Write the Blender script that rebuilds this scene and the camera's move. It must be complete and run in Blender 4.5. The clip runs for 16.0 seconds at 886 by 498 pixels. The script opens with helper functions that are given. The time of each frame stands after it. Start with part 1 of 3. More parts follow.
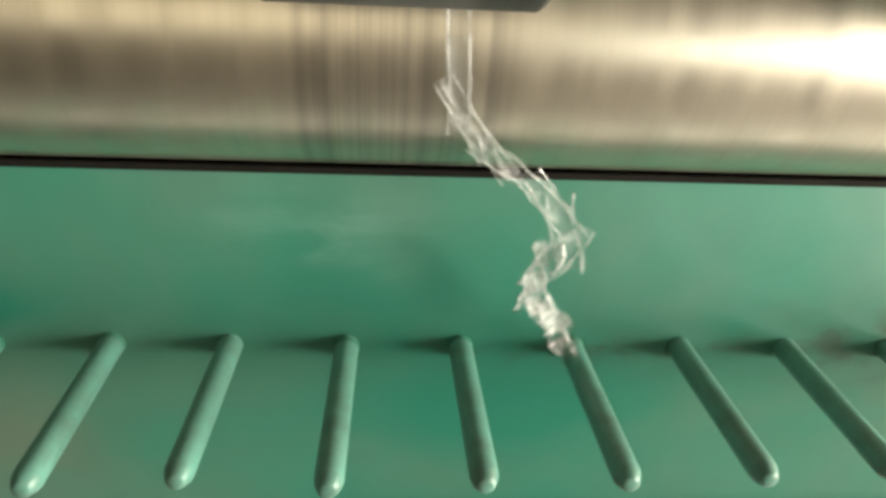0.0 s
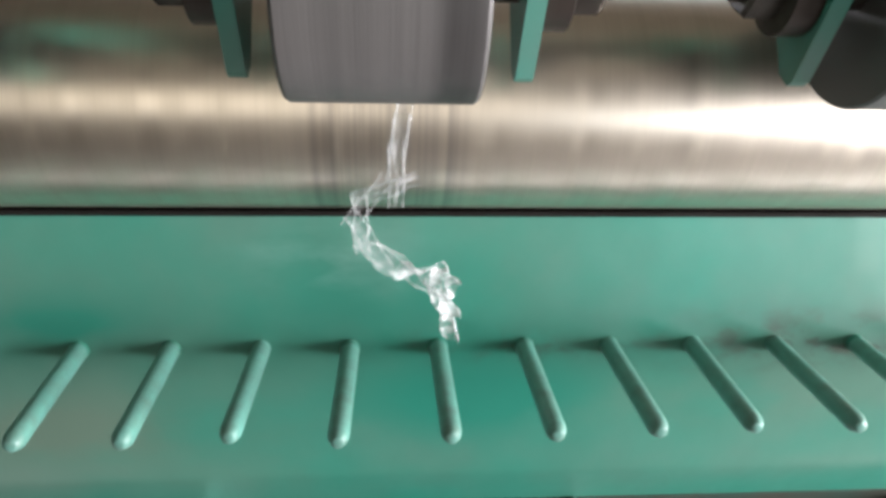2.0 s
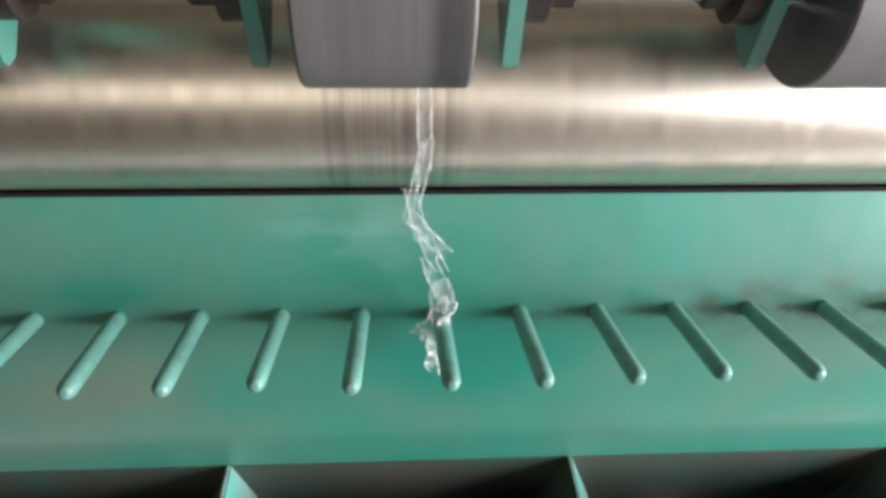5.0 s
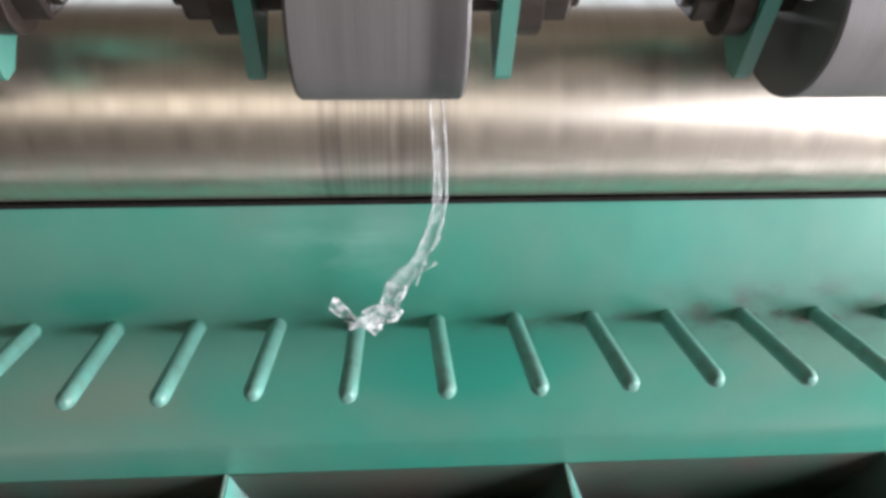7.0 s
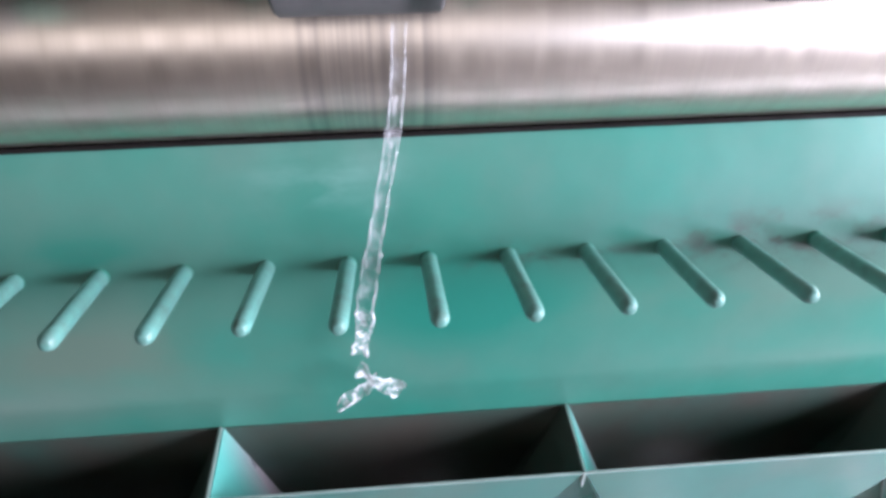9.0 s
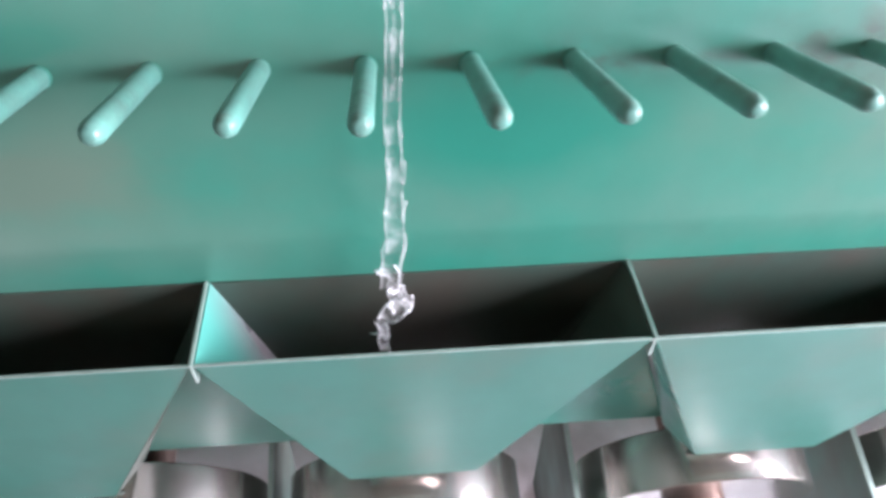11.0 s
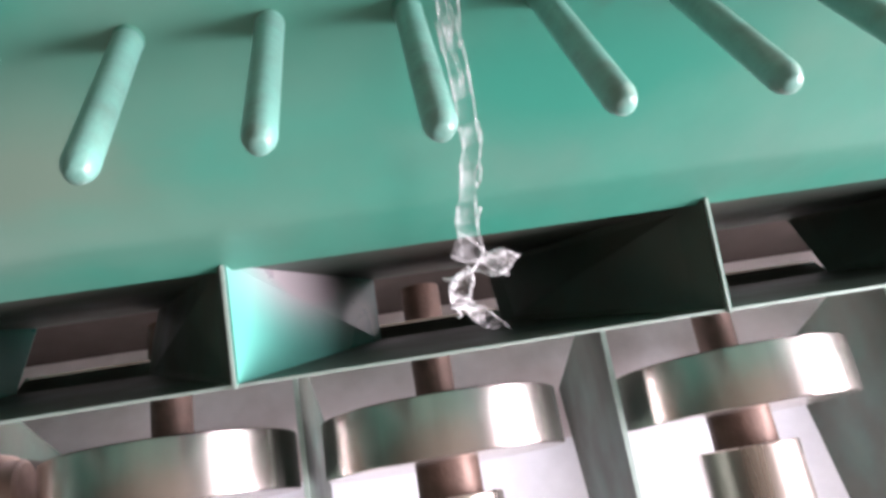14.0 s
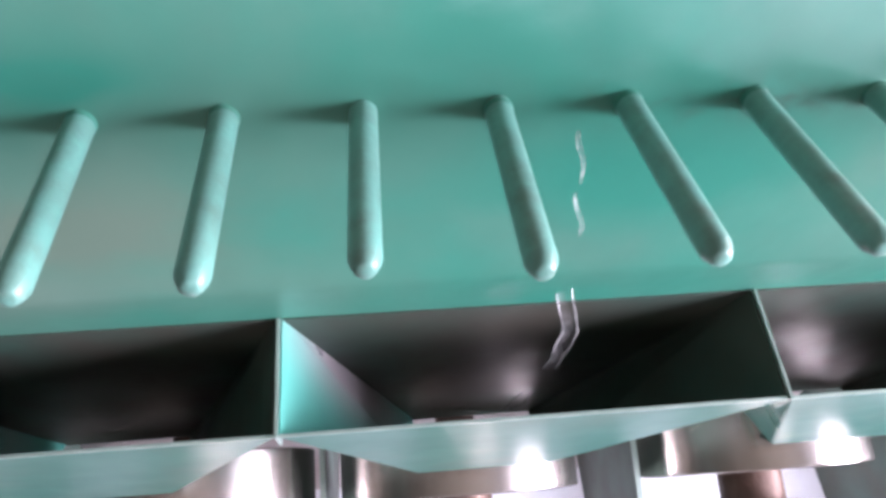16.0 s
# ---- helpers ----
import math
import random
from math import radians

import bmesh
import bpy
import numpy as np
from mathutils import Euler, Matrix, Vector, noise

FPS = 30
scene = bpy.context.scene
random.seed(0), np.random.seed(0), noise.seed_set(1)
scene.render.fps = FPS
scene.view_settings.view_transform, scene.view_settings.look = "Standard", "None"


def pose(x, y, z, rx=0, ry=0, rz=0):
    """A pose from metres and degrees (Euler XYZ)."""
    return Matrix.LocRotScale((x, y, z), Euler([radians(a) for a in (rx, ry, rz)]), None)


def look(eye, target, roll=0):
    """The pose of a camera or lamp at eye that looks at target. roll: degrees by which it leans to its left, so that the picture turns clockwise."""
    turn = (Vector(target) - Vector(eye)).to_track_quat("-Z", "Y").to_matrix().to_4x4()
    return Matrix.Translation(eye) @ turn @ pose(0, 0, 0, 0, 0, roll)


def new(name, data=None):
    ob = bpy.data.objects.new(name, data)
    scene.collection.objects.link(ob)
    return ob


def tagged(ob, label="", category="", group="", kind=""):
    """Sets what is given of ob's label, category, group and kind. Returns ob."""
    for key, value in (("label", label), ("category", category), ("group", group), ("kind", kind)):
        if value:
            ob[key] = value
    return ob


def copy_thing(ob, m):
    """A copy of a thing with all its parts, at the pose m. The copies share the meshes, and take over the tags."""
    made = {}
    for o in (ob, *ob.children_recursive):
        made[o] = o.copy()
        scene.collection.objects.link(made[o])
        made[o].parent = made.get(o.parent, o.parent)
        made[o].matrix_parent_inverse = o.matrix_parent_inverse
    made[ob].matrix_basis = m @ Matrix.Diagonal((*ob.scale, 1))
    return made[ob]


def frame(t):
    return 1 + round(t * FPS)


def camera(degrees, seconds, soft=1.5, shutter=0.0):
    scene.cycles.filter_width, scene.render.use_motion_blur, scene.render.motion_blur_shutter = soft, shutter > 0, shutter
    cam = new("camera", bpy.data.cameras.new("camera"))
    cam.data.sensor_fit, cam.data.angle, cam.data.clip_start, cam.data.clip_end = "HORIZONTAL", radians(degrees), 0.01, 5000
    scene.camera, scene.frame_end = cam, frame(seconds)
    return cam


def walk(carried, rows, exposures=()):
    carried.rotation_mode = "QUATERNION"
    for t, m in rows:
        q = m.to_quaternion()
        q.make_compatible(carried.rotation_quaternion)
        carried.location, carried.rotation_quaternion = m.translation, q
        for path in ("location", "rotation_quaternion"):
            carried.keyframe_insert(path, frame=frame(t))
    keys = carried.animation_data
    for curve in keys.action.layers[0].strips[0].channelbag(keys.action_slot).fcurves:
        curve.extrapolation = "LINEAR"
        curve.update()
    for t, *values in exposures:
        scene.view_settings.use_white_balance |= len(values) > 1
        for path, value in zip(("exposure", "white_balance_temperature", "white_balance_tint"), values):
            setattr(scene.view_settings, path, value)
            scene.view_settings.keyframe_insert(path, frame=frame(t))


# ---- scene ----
cam = camera(61.3, 16.0, soft=3.3, shutter=0.4)
PATH = [
    (0, (-0.045, -0.181, 1.388), (0.114, 1.338, 0.096), 4.8),
    (0.5, (-0.057, -0.165, 1.44), (0.109, 1.196, -0.017), 5.7),
    (1, (-0.07, -0.224, 1.47), (0.082, 1.341, 0.234), 3.7),
    (1.5, (-0.046, -0.26, 1.473), (0.107, 1.336, 0.276), 2.8),
    (2, (-0.037, -0.291, 1.461), (0.109, 1.301, 0.26), 3.1),
    (2.5, (-0.027, -0.306, 1.467), (0.108, 1.276, 0.25), 2.5),
    (3, (-0.036, -0.321, 1.473), (0.108, 1.28, 0.284), 2.7),
    (3.5, (-0.039, -0.334, 1.474), (0.092, 1.271, 0.287), 2.5),
    (6, (-0.03, -0.355, 1.478), (0.086, 1.256, 0.299), 1.7),
    (6.5, (-0.033, -0.355, 1.481), (0.088, 1.262, 0.31), 1.9),
    (7, (-0.032, -0.357, 1.479), (0.092, 1.261, 0.31), 1.6),
    (7.5, (-0.026, -0.362, 1.457), (0.094, 1.24, 0.266), 1.7),
    (8, (-0.026, -0.366, 1.458), (0.093, 1.236, 0.266), 1.4),
    (10.3, (-0.029, -0.372, 1.386), (0.11, 1.172, 0.185), -2.3),
    (10.5, (-0.033, -0.372, 1.375), (0.118, 1.174, 0.116), -1.9),
    (11, (-0.055, -0.301, 1.307), (0.082, 1.129, -0.085), 0.9),
    (11.3, (-0.069, -0.221, 1.316), (-0.025, 1.054, -0.223), -0.2),
    (11.5, (-0.082, -0.19, 1.326), (0.014, 1.018, -0.265), 1.7),
    (11.7, (-0.086, -0.176, 1.337), (-0.009, 0.977, -0.294), 0.5),
    (12, (-0.106, -0.186, 1.344), (0.002, 0.922, -0.318), 0.6),
    (12.5, (-0.075, -0.179, 1.386), (0.105, 0.948, -0.257), 1.8),
    (13, (-0.092, -0.167, 1.343), (0.091, 0.931, -0.318), 0.9),
    (13.5, (-0.111, -0.175, 1.313), (0.054, 0.946, -0.335), -0.4),
    (14, (-0.097, -0.186, 1.295), (0.087, 0.937, -0.35), -0.4),
    (14.2, (-0.096, -0.185, 1.296), (0.045, 0.946, -0.348), -0.8),
    (14.5, (-0.111, -0.173, 1.293), (0.078, 0.957, -0.347), 0.8),
    (14.7, (-0.111, -0.172, 1.29), (0.047, 0.965, -0.348), -0.1),
    (15, (-0.126, -0.178, 1.304), (0.048, 0.994, -0.307), 1.0),
    (15.5, (-0.13, -0.155, 1.303), (0.061, 0.969, -0.34), 3.8),
    (16, (-0.128, -0.14, 1.332), (0.053, 0.938, -0.342), 4.9),
]
walk(cam, [(t, look(eye, target, roll)) for t, eye, target, roll in PATH],
     exposures=[(0, -0.20, 7700, 5), (0.5, -0.10, 7100, 5), (1.0, 0.02, 6400, 14), (2.0, 0.06, 6300, 15), (8.0, 0.10, 6100, 20), (10.3, 0.41, 5080, 39), (10.5, 0.41, 5080, 38), (11.0, 0.54, 5950, 26), (11.5, 0.56, 6400, 25), (13.5, 0.60, 6500, 28), (14.5, 0.62, 6300, 32), (16, 0.64, 5950, 33)])

# ---- world, light and exposure ----
world = bpy.data.worlds.new("world")
scene.world = world
world.use_nodes = True
_nt = world.node_tree
_sky = _nt.nodes.new("ShaderNodeTexSky")
_sky.sky_type, _sky.sun_disc = "NISHITA", False
_sky.sun_elevation, _sky.sun_rotation = radians(42), radians(75)
_nt.links.new(_sky.outputs[0], _nt.nodes["Background"].inputs[0])
_nt.nodes["Background"].inputs[1].default_value = 0.06


def area(name, eye, target, sx, sy, watts, colour=(1, 1, 1)):
    lamp = bpy.data.lights.new(name, "AREA")
    lamp.shape, lamp.size, lamp.size_y, lamp.energy, lamp.color = "RECTANGLE", sx, sy, watts, colour
    ob = new(name, lamp)
    ob.matrix_world = look(eye, target)
    return ob


area("gate_light", (2.25, -0.85, 1.38), (0.0, -0.5, 1.15), 1.7, 1.15, 222, (1.0, 0.955, 0.925))
area("window_light_south_east", (1.6, -2.95, 1.62), (0.3, 0.1, 1.1), 0.9, 0.7, 9, (0.96, 0.99, 1.0))
area("window_light_front", (-0.6, -2.95, 2.3), (0, 0.1, 1.2), 2.6, 1.15, 15, (1.0, 0.87, 0.66))
area("window_light_north", (0.55, 1.28, 0.80), (0.3, 0.0, 0.40), 2.6, 0.62, 120, (0.97, 0.99, 1.0))
area("window_light_north_high", (0.2, 1.28, 1.62), (0.2, 0.3, 1.2), 2.4, 0.5, 4, (0.90, 0.97, 1.0))


# ---- materials ----
def mat(name, base, rough=0.5, metal=0.0, second=None, scale=30.0, amount=0.5, bump=0.0, bump_scale=200.0,
        stretch=(1, 1, 1), rough_var=0.1, random_tone=0.0, stain=None, stain_scale=6.0, stain_cut=0.62):
    m = bpy.data.materials.new(name)
    m.use_nodes = True
    nt = m.node_tree
    b = nt.nodes["Principled BSDF"]
    b.inputs["Metallic"].default_value = metal
    co = nt.nodes.new("ShaderNodeTexCoord")
    mp = nt.nodes.new("ShaderNodeMapping")
    mp.inputs["Scale"].default_value = stretch
    nt.links.new(co.outputs["Object"], mp.inputs[0])

    def noise_node(s, detail=5.0, vec=mp):
        n = nt.nodes.new("ShaderNodeTexNoise")
        n.inputs["Scale"].default_value, n.inputs["Detail"].default_value = s, detail
        nt.links.new(vec.outputs[0] if vec is mp else vec, n.inputs["Vector"])
        return n

    def mix(fac, a, c):
        x = nt.nodes.new("ShaderNodeMix")
        x.data_type = "RGBA"
        for sock, v in ((x.inputs[0], fac), (x.inputs[6], a), (x.inputs[7], c)):
            if hasattr(v, "is_output"):
                nt.links.new(v, sock)
            else:
                sock.default_value = v if isinstance(v, float) else (*v, 1)
        return x.outputs[2]

    def ramp(src, lo, hi, to_lo=0.0, to_hi=1.0):
        r = nt.nodes.new("ShaderNodeMapRange")
        nt.links.new(src, r.inputs[0])
        for i, v in enumerate((lo, hi, to_lo, to_hi)):
            r.inputs[1 + i].default_value = v
        return r.outputs[0]

    n1 = noise_node(scale)
    col = mix(ramp(n1.outputs[0], 0.35, 0.65, 0.0, amount), base, second or tuple(0.75 * v for v in base))
    n2 = noise_node(scale * 5)
    col = mix(ramp(n2.outputs[0], 0.3, 0.75, 0.0, 0.22), col, tuple(0.7 * v for v in base))
    if stain:
        n3 = noise_node(stain_scale, 6.0, co.outputs["Object"])
        col = mix(ramp(n3.outputs[0], stain_cut - 0.12, stain_cut + 0.14, 0.0, 0.5), col, stain)
    if random_tone:
        oi = nt.nodes.new("ShaderNodeObjectInfo")
        col = mix(ramp(oi.outputs["Random"], 0, 1, 0.0, random_tone), col, tuple(0.6 * v for v in base))
    nt.links.new(col, b.inputs["Base Color"])
    nt.links.new(ramp(n1.outputs[0], 0.3, 0.7, max(0.02, rough - rough_var), rough + rough_var), b.inputs["Roughness"])
    if bump:
        n4 = noise_node(bump_scale, 3.0)
        bp = nt.nodes.new("ShaderNodeBump")
        bp.inputs["Strength"].default_value, bp.inputs["Distance"].default_value = bump, 0.001
        nt.links.new(n4.outputs[0], bp.inputs["Height"])
        nt.links.new(bp.outputs[0], b.inputs["Normal"])
    return m


GREEN = mat("green_machine_paint", (0.048, 0.240, 0.188), 0.34, 0.0, (0.062, 0.200, 0.162), 7.0, 0.8, 0.15, 60.0, stain=(0.13, 0.16, 0.13), stain_scale=7.0, stain_cut=0.56)
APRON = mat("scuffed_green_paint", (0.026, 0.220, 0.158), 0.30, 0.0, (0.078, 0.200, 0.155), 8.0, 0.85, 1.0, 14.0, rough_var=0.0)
APRON.node_tree.nodes["Bump"].inputs["Distance"].default_value = 0.0014
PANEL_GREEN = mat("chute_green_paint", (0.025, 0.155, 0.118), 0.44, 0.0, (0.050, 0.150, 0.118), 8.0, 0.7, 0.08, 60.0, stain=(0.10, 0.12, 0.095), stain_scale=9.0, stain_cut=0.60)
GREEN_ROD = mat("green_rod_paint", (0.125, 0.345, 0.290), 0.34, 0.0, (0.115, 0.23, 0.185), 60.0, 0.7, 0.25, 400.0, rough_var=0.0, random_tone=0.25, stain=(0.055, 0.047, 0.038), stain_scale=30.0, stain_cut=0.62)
# Dark tone carries the oil and the shade inside the chutes.
GREEN_DARK = mat("oily_shaded_green", (0.034, 0.080, 0.062), 0.55, 0.0, (0.050, 0.052, 0.041), 12.0, 0.85, 0.1, 110.0, stain=(0.066, 0.050, 0.038), stain_scale=9.0, stain_cut=0.52)
STEEL = mat("turned_steel", (0.68, 0.63, 0.57), 0.30, 1.0, (0.58, 0.53, 0.47), 12.0, 0.5, 0.0, 60.0, (5, 0.3, 0.3), 0.06)
STEEL_BRIGHT = mat("polished_steel", (0.80, 0.76, 0.72), 0.24, 1.0, (0.58, 0.53, 0.49), 30.0, 0.6, 0.0, 60.0, (1.5, 0.15, 1.5), 0.0)
STEEL_DARK = mat("oily_steel", (0.050, 0.040, 0.033), 0.5, 0.6, (0.03, 0.023, 0.019), 40.0, 0.7, 0.3, 200.0)
RUST = mat("brown_oxidised_steel", (0.115, 0.075, 0.058), 0.55, 0.5, (0.07, 0.045, 0.034), 50.0, 0.7, 0.5, 250.0)
CAST = mat("brown_cast_housing", (0.27, 0.19, 0.155), 0.6, 0.1, (0.17, 0.11, 0.085), 40.0, 0.7, 0.3, 200.0)
RUBBER = mat("grey_rubber", (0.078, 0.076, 0.074), 0.55, 0.0, (0.120, 0.116, 0.113), 14.0, 0.8, 0.1, 120.0, (5, 0.1, 0.1))
# Near-black: the shade on the roller ends is put into this colour.
RUBBER_SIDE = mat("dark_roller_side", (0.008, 0.007, 0.006), 0.9, 0.0, None, 30.0, 0.5, 0.3, 120.0)
RUBBER_SIDE.node_tree.nodes["Principled BSDF"].inputs["Specular IOR Level"].default_value = 0.2
BRASS = mat("cream_zinc_plating", (0.78, 0.70, 0.50), 0.3, 0.7, (0.6, 0.5, 0.33), 60.0, 0.5, 0.2, 200.0)
EDGE = mat("pale_sheet_edge", (0.40, 0.52, 0.47), 0.4, 0.5, (0.3, 0.42, 0.37), 60.0, 0.7, 0.3, 200.0)
# Greyer copy of the tray white, with the rear half's shade in it.
TRAY_SHADED = mat("shaded_stained_tray", (0.62, 0.56, 0.55), 0.55, 0.0, (0.50, 0.43, 0.41), 14.0, 0.7, 0.1, 100.0, stain=(0.25, 0.19, 0.16), stain_scale=10.0, stain_cut=0.58)
WHITE = mat("white_painted_tray", (0.82, 0.83, 0.85), 0.45, 0.0, (0.72, 0.73, 0.76), 12.0, 0.5, 0.1, 100.0)
GREY = mat("dark_brown_panel", (0.038, 0.028, 0.023), 0.55, 0.1, (0.025, 0.018, 0.014), 10.0, 0.6, 0.2, 100.0)
GREY_TRAY = mat("dark_brown_tray", (0.050, 0.038, 0.032), 0.7, 0.0, (0.045, 0.033, 0.027), 14.0, 0.6, 0.2, 90.0)
CONCRETE = mat("concrete_floor", (0.15, 0.14, 0.13), 0.7, 0.0, (0.10, 0.095, 0.09), 4.0, 0.7, 0.4, 60.0)
CEILING = mat("cream_ceiling_paint", (0.15, 0.13, 0.10), 0.8, 0.0, (0.12, 0.105, 0.08), 3.0, 0.6, 0.3, 60.0)
PLASTER = mat("cream_plaster", (0.13, 0.11, 0.085), 0.8, 0.0, (0.10, 0.085, 0.065), 3.0, 0.6, 0.3, 60.0)


def wear_track(m, centre, pitch, half, colour):
    """Dark ringed wear tracks round the drum, one at each pressure roller."""
    nt = m.node_tree
    b = nt.nodes["Principled BSDF"]
    old = b.inputs["Base Color"].links[0].from_socket
    co = nt.nodes.new("ShaderNodeTexCoord")
    sep = nt.nodes.new("ShaderNodeSeparateXYZ")
    nt.links.new(co.outputs["Object"], sep.inputs[0])

    def op(kind, a, v):
        n = nt.nodes.new("ShaderNodeMath")
        n.operation = kind
        nt.links.new(a, n.inputs[0])
        if hasattr(v, "is_output"):
            nt.links.new(v, n.inputs[1])
        else:
            n.inputs[1].default_value = v
        return n.outputs[0]

    far = op("PINGPONG", op("SUBTRACT", sep.outputs[0], centre), pitch / 2)
    near = nt.nodes.new("ShaderNodeMapRange")
    for i, v in enumerate((half, half * 0.75, 0.0, 0.5)):
        near.inputs[1 + i].default_value = v
    nt.links.new(far, near.inputs[0])
    n = nt.nodes.new("ShaderNodeTexNoise")
    n.noise_dimensions = "1D"
    n.inputs["Scale"].default_value, n.inputs["Detail"].default_value = 130.0, 4.0
    nt.links.new(sep.outputs[0], n.inputs["W"])
    r = nt.nodes.new("ShaderNodeMapRange")
    for i, v in enumerate((0.35, 0.62, 0.15, 1.0)):
        r.inputs[1 + i].default_value = v
    nt.links.new(n.outputs[0], r.inputs[0])
    mx = nt.nodes.new("ShaderNodeMix")
    mx.data_type = "RGBA"
    nt.links.new(op("MULTIPLY", near.outputs[0], r.outputs[0]), mx.inputs[0])
    nt.links.new(old, mx.inputs[6])
    mx.inputs[7].default_value = (*colour, 1)
    nt.links.new(mx.outputs[2], b.inputs["Base Color"])


# Lighter chute green: the gate light on the left sides is in its colour.
GREEN_SIDE = mat("lit_green_side", (0.075, 0.34, 0.28), 0.34, 0.0, (0.06, 0.28, 0.23), 12.0, 0.6, 0.0, 60.0)
DRUM_STEEL = mat("ringed_drum_steel", (0.80, 0.745, 0.635), 0.35, 1.0, (0.67, 0.615, 0.50), 14.0, 0.55, 0.0, 60.0, (5, 0.02, 0.02), 0.05)
wear_track(DRUM_STEEL, -0.040, 4.0, 0.056, (0.27, 0.245, 0.23))


def patch(m, colour, spots, scale, stretch=(1, 1, 1), cut=(0.45, 0.62), top=0.7):
    """Worn or dusty patches: soft ellipses in x and z (x, z, half width, half height, and y with its half depth), broken up by noise."""
    nt = m.node_tree
    b = nt.nodes["Principled BSDF"]
    old = b.inputs["Base Color"].links[0].from_socket
    co = nt.nodes.new("ShaderNodeTexCoord")
    total = None
    for x, z, rx, rz, *deep in spots:
        y, ry = deep or (0, 1000)
        mp = nt.nodes.new("ShaderNodeMapping")
        mp.vector_type = "TEXTURE"
        mp.inputs["Location"].default_value, mp.inputs["Scale"].default_value = (x, y, z), (rx, ry, rz)
        nt.links.new(co.outputs["Object"], mp.inputs[0])
        g = nt.nodes.new("ShaderNodeTexGradient")
        g.gradient_type = "QUADRATIC_SPHERE"
        nt.links.new(mp.outputs[0], g.inputs[0])
        if total is None:
            total = g.outputs[1]
        else:
            mm = nt.nodes.new("ShaderNodeMath")
            mm.operation = "MAXIMUM"
            nt.links.new(total, mm.inputs[0]), nt.links.new(g.outputs[1], mm.inputs[1])
            total = mm.outputs[0]
    mp = nt.nodes.new("ShaderNodeMapping")
    mp.inputs["Scale"].default_value = stretch
    nt.links.new(co.outputs["Object"], mp.inputs[0])
    n = nt.nodes.new("ShaderNodeTexNoise")
    n.inputs["Scale"].default_value, n.inputs["Detail"].default_value = scale, 6.0
    nt.links.new(mp.outputs[0], n.inputs["Vector"])
    r = nt.nodes.new("ShaderNodeMapRange")
    for i, v in enumerate((*cut, 0.0, top * 1.6)):
        r.inputs[1 + i].default_value = v
    nt.links.new(n.outputs[0], r.inputs[0])
    k = nt.nodes.new("ShaderNodeMath")
    k.operation, k.use_clamp = "MULTIPLY", True
    nt.links.new(total, k.inputs[0]), nt.links.new(r.outputs[0], k.inputs[1])
    mx = nt.nodes.new("ShaderNodeMix")
    mx.data_type = "RGBA"
    nt.links.new(k.outputs[0], mx.inputs[0]), nt.links.new(old, mx.inputs[6])
    mx.inputs[7].default_value = (*colour, 1)
    nt.links.new(mx.outputs[2], b.inputs["Base Color"])


# darker band round one side of each tyre
patch(RUBBER, (0.036, 0.035, 0.034), [(0.037, 0, 0.026, 1000)], 20.0, (1, 1, 1), (-0.2, 0.2), 1.0)
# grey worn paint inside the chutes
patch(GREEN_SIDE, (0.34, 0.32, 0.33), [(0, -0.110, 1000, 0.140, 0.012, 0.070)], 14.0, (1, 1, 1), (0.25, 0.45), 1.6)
# dust at the ends of the apron and below the rods, pale scuffs where the film rubs, dark brown-green spots beside the
# rods
patch(APRON, (0.112, 0.186, 0.142), [(-0.62, 1.06, 0.60, 0.26), (-0.30, 1.00, 0.42, 0.13), (0.27, 1.02, 0.28, 0.08), (0.85, 1.05, 0.45, 0.25)], 9.0, (0.7, 1, 1.4), (0.30, 0.62), 0.8)
patch(APRON, (0.165, 0.235, 0.195), [(-0.40, 0.952, 0.55, 0.05), (0.40, 0.952, 0.5, 0.05)], 7.0, (0.6, 1, 2), (0.25, 0.6), 0.4)
patch(APRON, (0.19, 0.40, 0.345), [(-0.075, 1.126, 0.11, 0.05)], 15.0, (0.9, 1, 2.6), (0.44, 0.66), 0.5)
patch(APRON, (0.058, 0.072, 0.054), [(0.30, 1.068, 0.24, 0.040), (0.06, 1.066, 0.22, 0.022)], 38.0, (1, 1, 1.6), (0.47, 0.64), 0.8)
patch(APRON, (0.016, 0.185, 0.132), [(0.0, 1.09, 0.20, 0.07), (0.03, 1.02, 0.24, 0.09), (-0.27, 1.085, 0.12, 0.035)], 11.0, (0.8, 1, 1.4), (0.30, 0.54), 1.0)


def film_material(name, lo, hi):
    m = bpy.data.materials.new(name)
    m.use_nodes = True
    nt = m.node_tree
    b = nt.nodes["Principled BSDF"]
    b.inputs["Base Color"].default_value = (0.93, 0.95, 0.96, 1)
    b.inputs["Roughness"].default_value = 0.1
    clear = nt.nodes.new("ShaderNodeBsdfTransparent")
    clear.inputs[0].default_value = (0.96, 0.97, 0.97, 1)
    mx = nt.nodes.new("ShaderNodeMixShader")
    n = nt.nodes.new("ShaderNodeTexNoise")
    n.inputs["Scale"].default_value, n.inputs["Detail"].default_value = 170.0, 3.0
    co = nt.nodes.new("ShaderNodeTexCoord")
    nt.links.new(co.outputs["Object"], n.inputs["Vector"])
    r = nt.nodes.new("ShaderNodeMapRange")
    for i, v in enumerate((0.40, 0.70, lo, hi)):
        r.inputs[1 + i].default_value = v
    nt.links.new(n.outputs[0], r.inputs[0])
    nt.links.new(r.outputs[0], mx.inputs[0])
    nt.links.new(clear.outputs[0], mx.inputs[1])
    nt.links.new(b.outputs[0], mx.inputs[2])
    nt.links.new(mx.outputs[0], nt.nodes["Material Output"].inputs[0])
    return m


